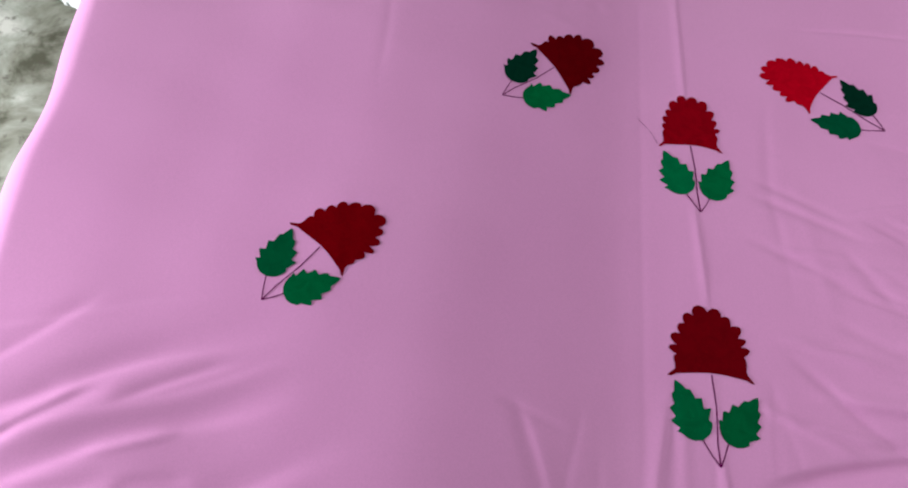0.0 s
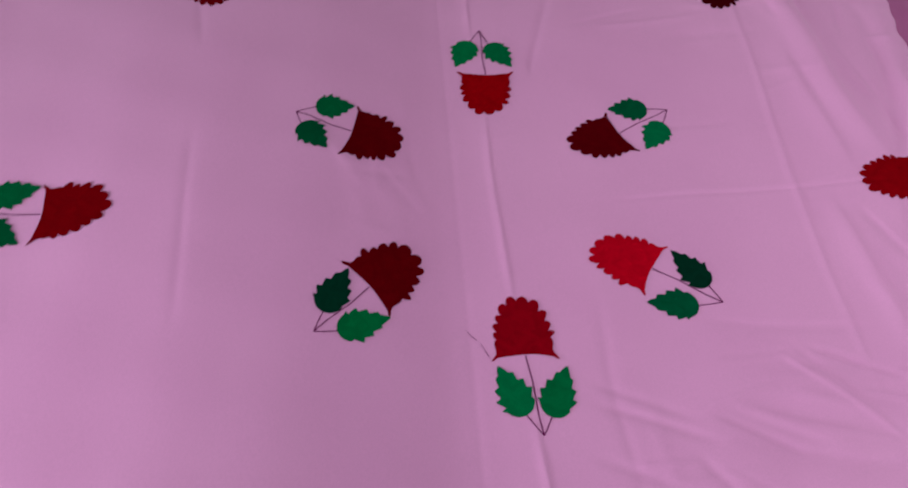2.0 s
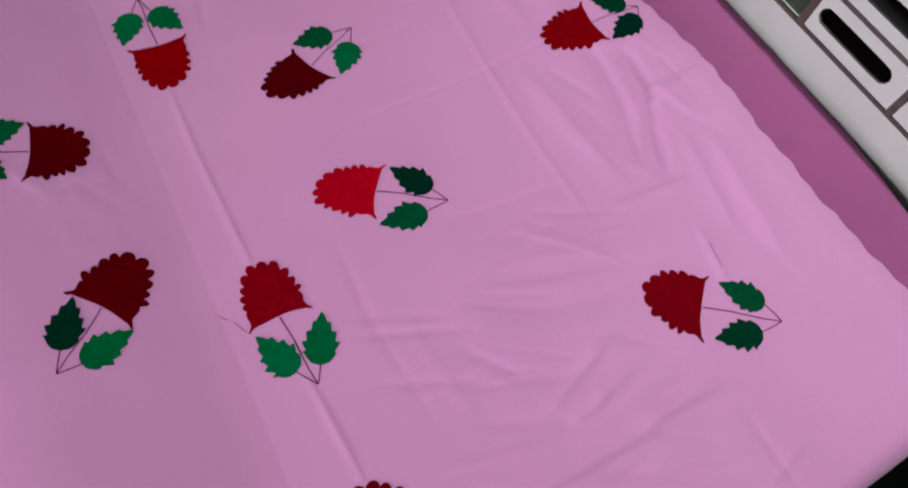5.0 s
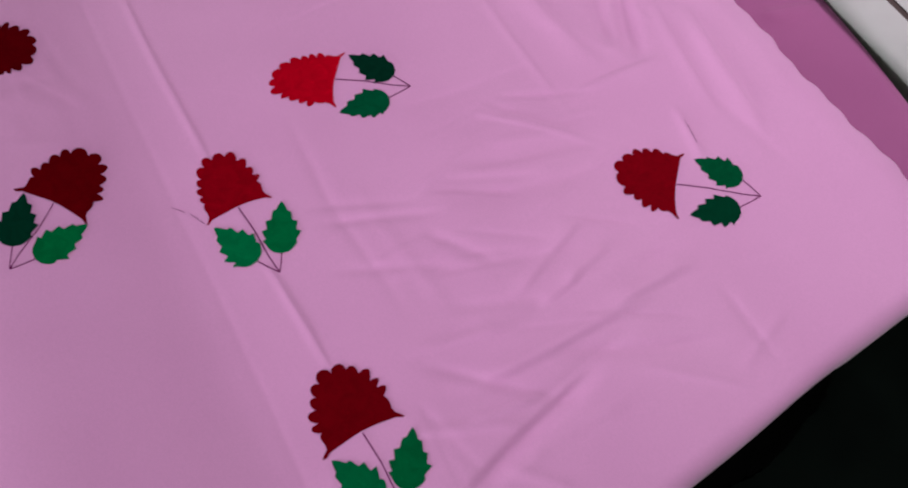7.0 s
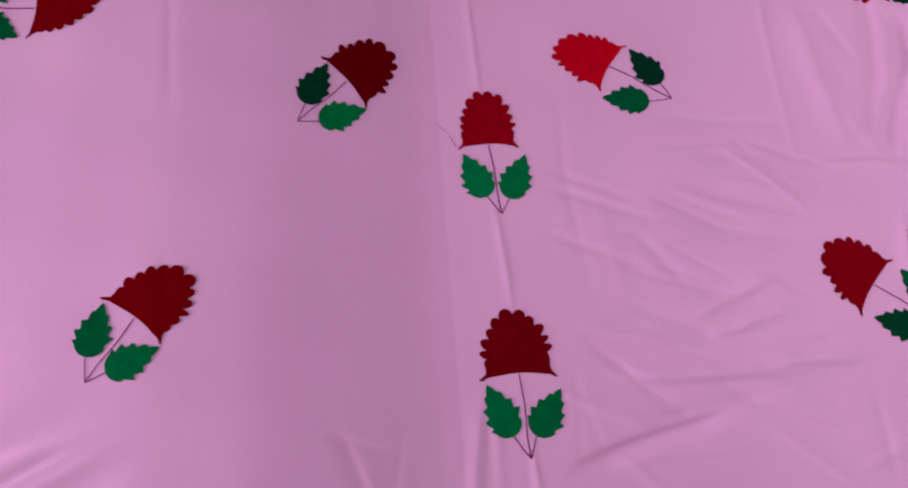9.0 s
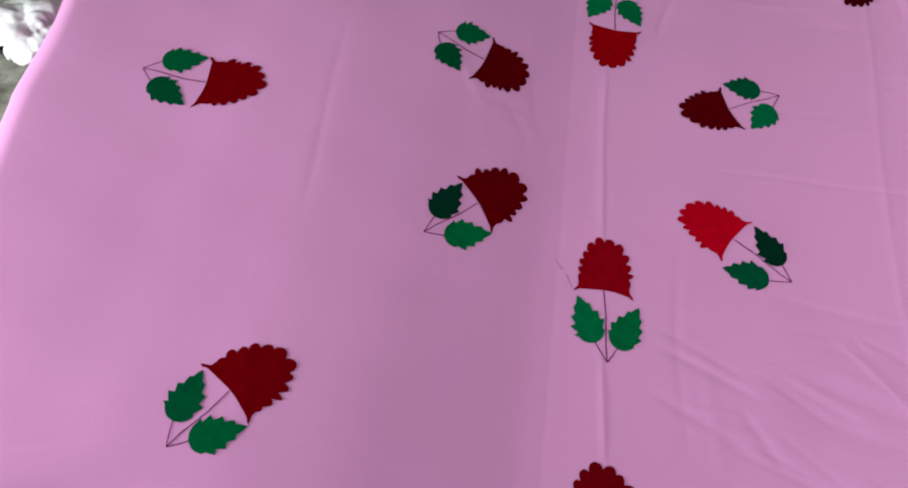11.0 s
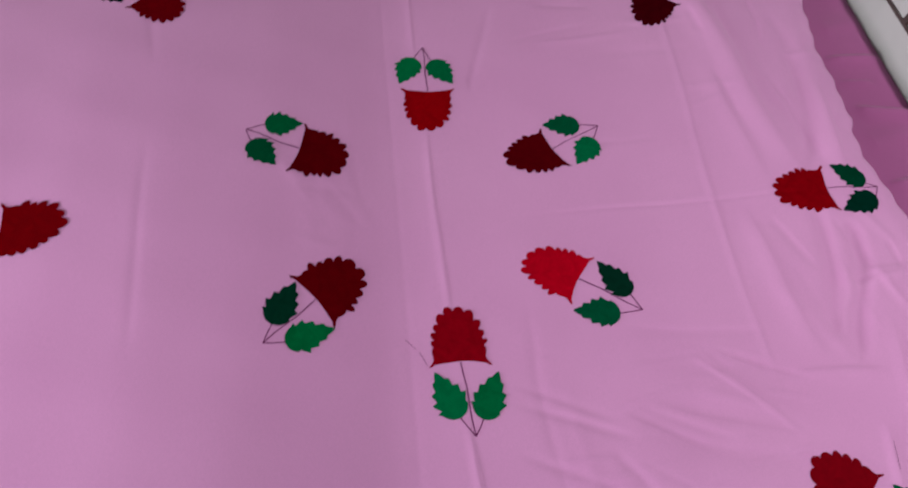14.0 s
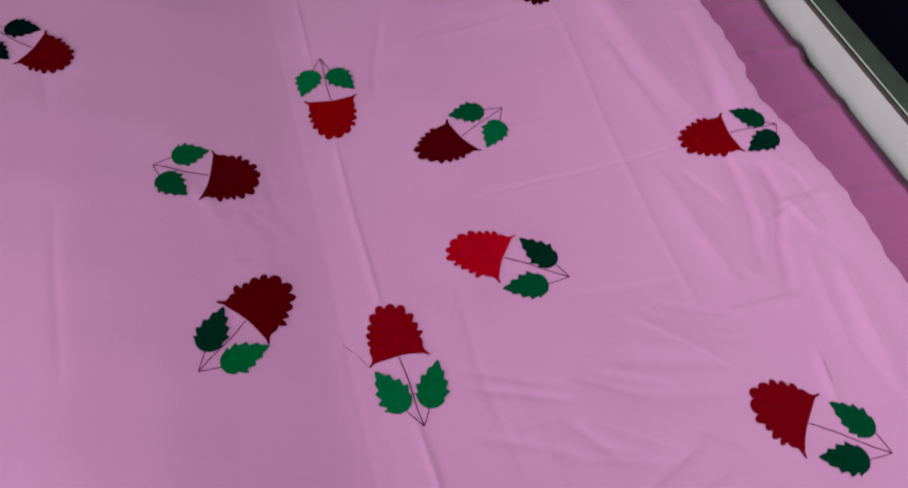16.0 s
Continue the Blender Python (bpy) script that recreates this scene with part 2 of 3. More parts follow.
HEAD_FOLDS = [
    (0.818, 0.84, 0.866, 0.42, 0.0090, 0.0374, 1), (0.992, 0.625, 0.915, 0.345, -0.0072, 0.0187, 0),
    (0.876, 0.247, 0.852, 0.12, -0.0056, 0.0143, 0), (0.852, 0.12, 0.810, 0.03, -0.0056, 0.0143, 0),
    (0.931, 0.215, 0.920, 0.145, -0.0077, 0.0143, 0), (0.920, 0.145, 0.840, -0.012, -0.0086, 0.0154, 0),
    (0.885, 0.101, 0.983, 0.116, 0.0038, 0.0132, 1), (0.919, 0.124, 1.035, 0.127, 0.0034, 0.0154, 1),
    (0.978, 0.624, 1.029, 0.625, 0.0018, 0.0110, 1), (1.005, 0.52, 0.975, 0.36, 0.0054, 0.0220, 1),
    (0.72, -0.035, 0.845, -0.045, 0.0043, 0.0121, 1), (0.82, -0.14, 0.8, -0.22, 0.0032, 0.0088, 0),
    (0.77, 1.08, 0.75, 0.95, 0.0086, 0.0121, 1), (0.95, 1.04, 0.79, 0.9, 0.0086, 0.0176, 0),
    (0.86, 1.08, 0.84, 0.93, 0.0075, 0.0143, 1), (0.96, -0.02, 0.92, -0.2, 0.0053, 0.0198, 1),
    (0.74, 0.24, 0.765, 0.02, 0.0032, 0.0220, 1), (0.79, 0.60, 0.80, 0.36, 0.0027, 0.0264, 1),
]


def small_folds(count, x0, x1, y0, y1, degrees, spread, seed, thin=0.008, broad=0.015):
    """Short fine wrinkles scattered over a stretch of cloth, all lying roughly one way."""
    pick = random.Random(seed)
    out = []
    for _ in range(count):
        x, y, a = pick.uniform(x0, x1), pick.uniform(y0, y1), math.radians(degrees + pick.gauss(0, spread))
        length = pick.uniform(0.05, 0.17)
        out.append((x, y, x + length * math.cos(a), y + length * math.sin(a), pick.choice((-1, -1, 1)) * pick.uniform(0.0008, 0.0026), pick.uniform(thin, broad), pick.choice((-1, 0, 1))))
    return out


SMALL_FOLDS = (small_folds(40, 0.26, 0.66, -0.50, 0.02, -14, 16, 3, 0.005, 0.009) + small_folds(22, 0.80, 1.00, -0.30, 0.75, 100, 10, 5)
               + small_folds(9, -0.74, -0.50, -0.52, -0.28, 20, 9, 7) + [(a, b, c, d, h * 0.45, w, k) for a, b, c, d, h, w, k in small_folds(16, 0.40, 0.75, 0.30, 0.80, 8, 12, 9)]
               + [(a, b, c, d, h * 0.35, w, k) for a, b, c, d, h, w, k in small_folds(14, -0.05, 0.28, -0.54, -0.42, 95, 12, 11)] + small_folds(12, 0.70, 0.98, 0.85, 1.05, 115, 18, 13)
               + [(a, b, c, d, h * 0.25, w, k) for a, b, c, d, h, w, k in small_folds(14, -0.02, 0.10, 0.26, 0.38, 95, 28, 17)])
PUFFS = [(1.00, 1.03, 0.11, 0.022), (0.88, 0.98, 0.07, 0.008), (0.50, -0.22, 0.22, 0.008), (0.33, 0.2, 0.12, 0.003), (-0.6, -0.42, 0.12, 0.006)]


PANEL = 0.112                                          # slope of the pressed panel beside the middle fold


def waves(x, y):
    """Broad uneven lie of the cloth."""
    return (0.0022 * np.sin(5.1 * x + 1.3 * np.sin(3.3 * y)) * np.sin(4.3 * y + 0.8) + 0.0012 * np.sin(13.0 * x - 7.0 * y + 1.0)
            * np.sin(9.0 * y + 3.0 * x) + 0.0005 * np.sin(31 * x + 17 * y) * np.sin(23 * y - 11 * x))


def lie(x, y):
    """Height of the cloth's upper side over the bed, before its edges turn down."""
    z = BED_TOP + waves(x, y)
    # the stiff paint of the roses holds the middle crease flat
    flat = 1 - 0.88 * sum(np.exp(-(((y - at) / 0.118) ** 6)) for at in (0.055, -0.295, 0.58, 0.96)) * (x < 0.30)
    for crease in IRON_CREASES:
        z = z + bumpline(x, y, *crease, sway=0.0015) * flat
    for fold in MIDDLE_FOLDS + FOOT_FOLDS + HEAD_FOLDS + SMALL_FOLDS:
        z = z + bumpline(x, y, *fold, sway=0.006)
    # the folded middle of the cloth lies in two panels: one slopes down to the old fold line, the other rises from it
    d = x - 0.097 - 0.075 * (y + 0.1)
    crown = PANEL * 0.62 / math.pi
    beyond = np.clip((-0.31 - d) / 0.42, 0, 1)
    left = np.where(d > -0.31, -crown * np.sin(math.pi * np.clip(d, -0.31, 0) / 0.62), crown * (1 - 0.55 * beyond**2 * (3 - 2 * beyond)))
    right = 0.0090 * (1 - np.exp(-np.clip(d, 0, 2) / 0.11))
    z = z - 0.0085 + np.where(d < 0, left, right) + 0.0016 * np.exp(-((d / 0.022) ** 2))
    for px, py, r, h in PUFFS:
        z = z + h * np.exp(-((x - px) ** 2 + (y - py) ** 2) / r**2)
    return np.maximum(z, BED_TOP - 0.0180)


def hem(y):
    """Where the sheet ends short of the headboard."""
    run = np.interp(y, [-0.58, -0.4, -0.2, 0.0, 0.05, 0.12, 0.18, 0.24, 0.30, 0.36, 0.43, 0.46, 0.52, 0.60, 0.66, 0.72, 0.78, 0.86, 0.90, 0.96, 1.00, 1.05, 1.09, 1.2],
                    [1.075, 1.07, 1.060, 1.065, 1.070, 1.076, 1.067, 1.064, 1.051, 1.044, 1.045, 1.059, 1.063, 1.064, 1.067, 1.079, 1.093, 1.112, 1.125, 1.140, 1.134, 1.117, 1.088, 1.06])
    return run + 0.002 * np.sin(47 * y) + 0.002 * np.sin(113 * y + 1)


def turn_down(s, radius, steep):
    """Past an edge the cloth rolls over and hangs: how far out and how far down at the length s."""
    a = np.clip(s / radius, 0, math.radians(steep))
    rest = np.maximum(s - radius * math.radians(steep), 0)
    out = radius * np.sin(a) + rest * math.cos(math.radians(steep))
    down = radius * (1 - np.cos(a)) + rest * math.sin(math.radians(steep))
    return np.where(s > 0, out, s), np.where(s > 0, down, 0)


def sheet_points():
    step = 0.004
    us = np.concatenate([np.arange(FOOT + 0.05 - 0.36, 0.14, step), np.arange(0.14, 0.25, 0.002), np.arange(0.25, 1.0, step)])          # along the bed, closer at the crease
    head = np.linspace(0, 1, 28)
    vs = np.concatenate([np.arange(NEAR + 0.03 - 0.34, 0.28, step), np.arange(0.28, 0.32, 0.002), np.arange(0.32, FAR - 0.02 + 0.22, step)])
    v = np.repeat(vs[:, None], len(us) + len(head) - 1, 1)
    u = np.repeat(us[None, :], len(vs), 0)
    start = us[-1]
    tail = start + (hem(vs)[:, None] - start) * head[None, 1:]
    u = np.concatenate([u, tail], 1)
    foot_at = FOOT + 0.042 - 0.024 * np.clip((0.28 - v) / 0.3, 0, 1) - 0.035 * np.clip(v + 0.1, 0, 0.6) + 0.16 * np.clip(v - 0.3, 0, 0.4) + 0.006 * np.sin(7 * v) + 0.004 * np.sin(19 * v)
    near_at = NEAR + 0.03 + 0.004 * np.sin(9 * u) + 0.0015 * np.sin(26 * u)
    far_at = FAR - 0.02 + 0.003 * np.sin(8 * u)
    ox, dx = turn_down(foot_at - u, 0.045, 83)
    oy, dy = turn_down(near_at - v, 0.035, 87)
    fy, df = turn_down(v - far_at, 0.022, 89)
    x = foot_at - ox
    y = np.where(v < 0.3, near_at - oy, far_at + fy)
    z = lie(x, y)
    drop = np.sqrt(dx**2 + np.maximum(dy, df) ** 2)
    hang = np.clip(dx / 0.08, 0, 1)
    x = x + hang * (0.010 * np.sin(13 * y + 1) + 0.006 * np.sin(29 * y))
    side = np.clip(dy / 0.08, 0, 1)
    y = y + side * (0.008 * np.sin(12 * x) + 0.005 * np.sin(27 * x + 2))
    z = z - drop
    # the hem lies down on the mattress
    near_hem = np.clip(1 - (hem(v) - u) / 0.05, 0, 1) * (drop < 0.001)
    z = z - near_hem**2 * (z - (BED_TOP - 0.0165)) * 0.85
    return x, y, z


def sheet_mesh():
    x, y, z = sheet_points()
    rows, cols = x.shape
    idx = np.arange(rows * cols).reshape(rows, cols)
    faces = np.stack([idx[:-1, :-1], idx[:-1, 1:], idx[1:, 1:], idx[1:, :-1]], -1).reshape(-1, 4)
    me = bpy.data.meshes.new("bed_sheet")
    me.from_pydata(np.stack([x, y, z], -1).reshape(-1, 3).tolist(), [], faces.tolist())
    me.materials.append(PINK)
    me.polygons.foreach_set("use_smooth", [True] * len(me.polygons))
    return me


sheet = tagged(new("bed_sheet", sheet_mesh()), "pink cotton bed sheet with hand-painted red roses, creased from folding", "bed sheet")
thick = sheet.modifiers.new("cloth_thickness", "SOLIDIFY")
thick.thickness, thick.offset = 0.0014, -1.0


# ---- painted roses ----
def skin(outline, centre, rings=7, raise_by=0.0009):
    """A filled outline that lies on the cloth."""
    bm = bmesh.new()
    out = np.array(outline)
    c = np.array(centre)
    loops = []
    for k in range(1, rings + 1):
        p = c + (out - c) * (k / rings)
        zz = lie(p[:, 0], p[:, 1]) + raise_by
        loops.append([bm.verts.new((a, b, h)) for (a, b), h in zip(p, zz)])
    mid = bm.verts.new((c[0], c[1], float(lie(c[0], c[1])) + raise_by))
    n = len(out)
    for i in range(n):
        j = (i + 1) % n
        bm.faces.new((mid, loops[0][i], loops[0][j]))
        for a, b in zip(loops, loops[1:]):
            bm.faces.new((a[i], b[i], b[j], a[j]))
    bmesh.ops.recalc_face_normals(bm, faces=bm.faces)
    if sum(f.normal.z for f in bm.faces) < 0:
        bmesh.ops.reverse_faces(bm, faces=bm.faces)
    return bm


def line_on_cloth(points, width):
    """A thin painted line through places on the cloth, laid in short steps."""
    bm = bmesh.new()
    pts = np.array(points, float)
    dense = [pts[0]]
    for a, b in zip(pts, pts[1:]):
        steps = max(2, int(np.linalg.norm(b - a) / 0.005))
        dense += [a + (b - a) * k / steps for k in range(1, steps + 1)]
    dense = np.array(dense)
    way = np.gradient(dense, axis=0)
    way /= np.linalg.norm(way, axis=1)[:, None] + 1e-9
    side = np.stack([-way[:, 1], way[:, 0]], 1) * width / 2
    rows = []
    low, high = dense - side, dense + side
    zl, zh = lie(low[:, 0], low[:, 1]) + 0.0008, lie(high[:, 0], high[:, 1]) + 0.0008
    for a, b, za, zb in zip(low, high, zl, zh):
        rows.append([bm.verts.new((a[0], a[1], za)), bm.verts.new((b[0], b[1], zb))])
    for a, b in zip(rows, rows[1:]):
        bm.faces.new((a[1], a[0], b[0], b[1]))
    return bm


def bloom_outline(pick, taper=0.88, lobes=15):
    """Dome of petals on a flat base with pointed corners; base from -0.5 to 0.5, height 1. The petals lean to the crown and are largest there."""
    th = np.linspace(0.10, math.pi - 0.10, 400)
    x = 0.457 * np.sign(np.cos(th)) * np.abs(np.cos(th)) ** taper
    y = 0.910 * np.sin(th) ** 0.90
    run = np.concatenate([[0], np.cumsum(np.hypot(np.diff(x), np.diff(y)))])
    half = (lobes - 1) / 2
    cuts = np.cumsum([0.0] + [0.75 + 0.5 * pick.random() + 0.45 * math.exp(-(((k - half) / 1.8) ** 2)) for k in range(lobes)])
    cuts *= run[-1] / cuts[-1]
    pts = []
    for k in range(lobes):
        reach = (0.080 if 0 < k < lobes - 1 else 0.025) * pick.uniform(0.72, 1.40)
        lean = 1.35 if k < half - 0.5 else (0.74 if k > half + 0.5 else 1.0)
        for q in range(9):
            at = cuts[k] + (cuts[k + 1] - cuts[k]) * q / 9
            px, py = np.interp(at, run, x), np.interp(at, run, y)
            tx, ty = np.interp(at + 0.01, run, x) - np.interp(at - 0.01, run, x), np.interp(at + 0.01, run, y) - np.interp(at - 0.01, run, y)
            size = math.hypot(tx, ty) + 1e-9
            out = reach * math.sin(math.pi * (q / 9) ** lean) ** 0.72 - 0.014
            pts.append((float(px + ty / size * out), float(py - tx / size * out)))
    hook = pick.uniform(0.0, 0.035)
    pts += [(-0.455, 0.055), (-0.530 - hook, -0.040), (-0.505, -0.048)]
    for k in range(1, 16):
        b = -0.5 + k / 16
        pts.append((b, 0.05 * (1 - (2 * b) ** 2) - 0.014 + 0.006 * math.sin(9 * b + 40 * hook)))
    pts += [(0.505, -0.048), (0.535, -0.045), (0.458, 0.055)]
    return pts


def leaf_skin(foot, top, half, rng, teeth=4):
    """A serrated leaf on the cloth, from its foot to its tip, teeth pointing to the tip."""
    bm = bmesh.new()
    axis = top - foot
    perp = np.array([-axis[1], axis[0]]) / np.linalg.norm(axis)
    rows = []
    n = teeth * 9
    for k in range(n + 1):
        s = k / n
        body = (1 - (1 - s / 0.36) ** 2) ** 0.5 if s < 0.36 else 1 - ((s - 0.36) / 0.64) ** 1.45
        reach = [body, body]
        for side in (0, 1):
            if s > 0.2:
                u = (s - 0.2 - 0.03 * side) / 0.80 * teeth
                saw = (u % 1.0) ** 1.3
                reach[side] = max(0.0, body + (0.25 + 0.14 * rng[(int(u) + 4 * side) % len(rng)]) * (saw - 0.42) * min(1, (1.02 - s) * 3.0))
        bend = 0.05 * (rng[-1] - 0.5) * math.sin(math.pi * s)
        c = foot + axis * s + perp * half * bend
        line = []
        for q in range(-3, 4):
            w = reach[0] if q < 0 else reach[1]
            p = c + perp * half * w * q / 3 + axis * 0.035 * abs(q) / 3 * (s > 0.2) * (1 - s)
            line.append(p)
        rows.append(line)
    flat = np.array(rows).reshape(-1, 2)
    z = lie(flat[:, 0], flat[:, 1]) + 0.0009
    vs = [bm.verts.new((a, b, h)) for (a, b), h in zip(flat, z)]
    for k in range(n):
        for q in range(6):
            a = k * 7 + q
            bm.faces.new((vs[a], vs[a + 1], vs[a + 8], vs[a + 7]))
    bmesh.ops.remove_doubles(bm, verts=bm.verts, dist=0.00005)
    bm.normal_update()
    if sum(f.normal.z for f in bm.faces) < 0:
        bmesh.ops.reverse_faces(bm, faces=bm.faces)
    return bm


paints = {}


def paint_of(rgb):
    if rgb not in paints:
        kind = "red" if rgb[0] > rgb[1] else "green"
        paints[rgb] = fabric_paint(f"{kind}_fabric_paint", rgb)
    return paints[rgb]


def rose(bl, br, apex, tip, leaves, red, green_a, green_b, label, taper=0.88):
    """One painted rose: the ends of the bloom's base, its crown, the foot of its stem, tip and foot of each leaf, and its colours."""
    bl, br, apex, tip = (np.array(p) for p in (bl, br, apex, tip))
    pick = random.Random(round(1000 * (bl[0] + 3 * bl[1])))
    mid, across = (bl + br) / 2, br - bl
    up, width = apex - mid, float(np.linalg.norm(across))
    pts = [mid + across * a + up * b for a, b in bloom_outline(pick, taper, pick.choice((12, 12, 13, 14)))]
    bloom = smooth(part("rose_bloom", skin(pts, mid + up * 0.33, 9), paint_of(red), sheet, label))
    stem = tip - mid
    n = np.array([-stem[1], stem[0]]) / np.linalg.norm(stem)
    feet = []
    for (top, foot), rgb in zip((leaves[:2], leaves[2:]), (green_a, green_b)):
        top, foot = np.array(top), np.array(foot)
        rr = [pick.random() for _ in range(13)]
        smooth(part("leaf", leaf_skin(foot, top, 0.0235, rr), paint_of(rgb), bloom))
        feet.append(foot)
    sway = n * width * 0.02
    part("stem", line_on_cloth([mid + up * 0.02, mid + stem * 0.35 + sway, mid + stem * 0.75 - sway * 0.4, tip], 0.0015), STEM, bloom)
    for foot in feet:
        part("leaf_stalk", line_on_cloth([foot, (foot + tip) / 2 + stem * 0.008, tip], 0.0014), STEM, bloom)
    return bloom


MAROON, RED, BRIGHT = "dark maroon rose painted on the pink cotton", "deep red rose painted on the pink cotton", "bright red rose painted on the pink cotton"
# the inner ring of six
rose((0.139, 0.060), (0.227, 0.052), (0.191, 0.150), (0.185, -0.054),
     ((0.142, 0.048), (0.168, -0.025), (0.237, 0.036), (0.200, -0.032)), (152, 6, 28), (0, 122, 72), (0, 116, 66), RED)
rose((-0.048, 0.224), (0.007, 0.139), (0.055, 0.235), (-0.099, 0.121),
     ((-0.045, 0.215), (-0.085, 0.149), (0.006, 0.133), (-0.068, 0.119)), (104, 2, 12), (4, 58, 42), (0, 120, 66), MAROON)
rose((0.431, 0.205), (0.374, 0.132), (0.315, 0.220), (0.490, 0.104),
     ((0.439, 0.198), (0.478, 0.132), (0.376, 0.117), (0.452, 0.103)), (200, 12, 40), (4, 52, 38), (0, 90, 58), BRIGHT)
rose((0.176, 0.587), (0.267, 0.577), (0.206, 0.487), (0.229, 0.688),
     ((0.172, 0.603), (0.208, 0.663), (0.270, 0.593), (0.238, 0.653)), (160, 5, 16), (0, 126, 72), (0, 116, 68), RED)
rose((0.408, 0.471), (0.442, 0.390), (0.331, 0.407), (0.520, 0.473),
     ((0.415, 0.483), (0.485, 0.477), (0.458, 0.392), (0.504, 0.445)), (92, 0, 12), (0, 92, 58), (0, 118, 72), MAROON)
rose((-0.003, 0.510), (-0.040, 0.417), (0.061, 0.430), (-0.103, 0.507),
     ((-0.009, 0.515), (-0.072, 0.515), (-0.060, 0.430), (-0.097, 0.483)), (98, 0, 12), (0, 106, 62), (0, 88, 54), MAROON)
# the outer ring of eight
rose((0.118, -0.290), (0.220, -0.298), (0.175, -0.197), (0.166, -0.407),
     ((0.121, -0.300), (0.148, -0.375), (0.224, -0.320), (0.179, -0.379)), (118, 3, 18), (0, 112, 66), (0, 106, 60), MAROON)
rose((-0.379, -0.112), (-0.307, -0.182), (-0.268, -0.086), (-0.407, -0.223),
     ((-0.381, -0.119), (-0.406, -0.190), (-0.310, -0.190), (-0.381, -0.214)), (124, 3, 14), (0, 98, 58), (0, 110, 62), RED)
rose((0.774, -0.200), (0.698, -0.275), (0.669, -0.164), (0.833, -0.316),
     ((0.786, -0.217), (0.827, -0.282), (0.718, -0.284), (0.794, -0.313)), (136, 5, 24), (0, 88, 54), (0, 66, 44), RED, 0.95)
rose((0.925, 0.343), (0.919, 0.250), (0.808, 0.300), (1.021, 0.290),
     ((0.946, 0.346), (1.001, 0.299), (0.929, 0.247), (1.009, 0.271)), (146, 0, 18), (0, 66, 44), (0, 50, 38), RED)
rose((-0.467, 0.399), (-0.479, 0.304), (-0.373, 0.360), (-0.572, 0.366),
     ((-0.475, 0.401), (-0.546, 0.383), (-0.495, 0.304), (-0.556, 0.344)), (128, 3, 14), (0, 108, 62), (0, 92, 54), RED)
rose((-0.238, 0.865), (-0.296, 0.798), (-0.203, 0.768), (-0.342, 0.915),
     ((-0.246, 0.873), (-0.308, 0.897), (-0.305, 0.813), (-0.348, 0.863)), (116, 0, 16), (0, 30, 30), (0, 26, 28), MAROON)
rose((0.201, 0.966), (0.293, 0.950), (0.227, 0.859), (0.258, 1.075),
     ((0.204, 0.988), (0.242, 1.034), (0.293, 0.978), (0.263, 1.030)), (66, 0, 12), (0, 26, 28), (0, 26, 28), MAROON)
rose((0.724, 0.838), (0.782, 0.764), (0.681, 0.720), (0.833, 0.892),
     ((0.736, 0.850), (0.796, 0.866), (0.794, 0.778), (0.811, 0.842)), (70, 0, 12), (0, 42, 38), (0, 36, 36), MAROON)
# stray pencil strokes beside two roses
part("pencil_stroke", line_on_cloth([(0.108, 0.104), (0.120, 0.088)], 0.0006), STEM, sheet)
part("pencil_stroke", line_on_cloth([(0.125, 0.082), (0.134, 0.060)], 0.0006), STEM, sheet)
part("pencil_stroke", line_on_cloth([(0.817, -0.157), (0.812, -0.179), (0.807, -0.199)], 0.0006), STEM, sheet)


# ---- mattress ----
def mattress_mesh():
    """A soft slab: rounded rim, sagging corner towards the headboard."""
    bm = bmesh.new()
    cx, cy = (FOOT + HEAD) / 2, (NEAR + FAR) / 2
    hx, hy = (HEAD - FOOT) / 2, (FAR - NEAR) / 2 - 0.012
    top, bottom, r = BED_TOP - 0.0235, 0.33, 0.05

    def rim(inset, z):
        pts = []
        n = 72
        for k in range(4 * n):
            a = 2 * math.pi * k / (4 * n)
            c, s = math.cos(a), math.sin(a)
            p = 14
            rad = (abs(c) ** p + abs(s) ** p) ** (-1 / p)
            x, y = cx + (hx - inset) * rad * c, cy + (hy - inset) * rad * s
            slack = max(0.0, min(1.0, (-0.08 - y) / 0.45)) ** 1.4 * max(0.0, (x - cx) / hx) ** 8
            x -= 0.075 * slack
            x += (0.003 * math.sin(15 * y) + 0.002 * math.sin(37 * y + 1)) * max(0.0, c) ** 2
            pts.append(bm.verts.new((x, y, z)))
        return pts

    loops = [rim(0.02, bottom)]
    for k in range(0, 9):
        a = math.pi * k / 8 - math.pi / 2
        t = (math.sin(a) + 1) / 2
        loops.append(rim(r * (1 - math.cos(a)) * (0.28 if k > 4 else 0.25), bottom + (top - bottom) * t))
    for inset, rise in ((0.08, 0.001), (0.16, 0.001), (0.30, 0.0), (0.55, 0.0)):
        loops.append(rim(inset, top + rise))
    for a, b in zip(loops, loops[1:]):
        for i in range(len(a)):
            j = (i + 1) % len(a)
            bm.faces.new((a[i], a[j], b[j], b[i]))
    bm.faces.new(loops[-1])
    bm.faces.new(loops[0][::-1])
    return bm


mattress = tagged(smooth(part("mattress", mattress_mesh(), PURPLE)), "thick mattress in a mauve cotton cover, bare beside the headboard", "mattress")


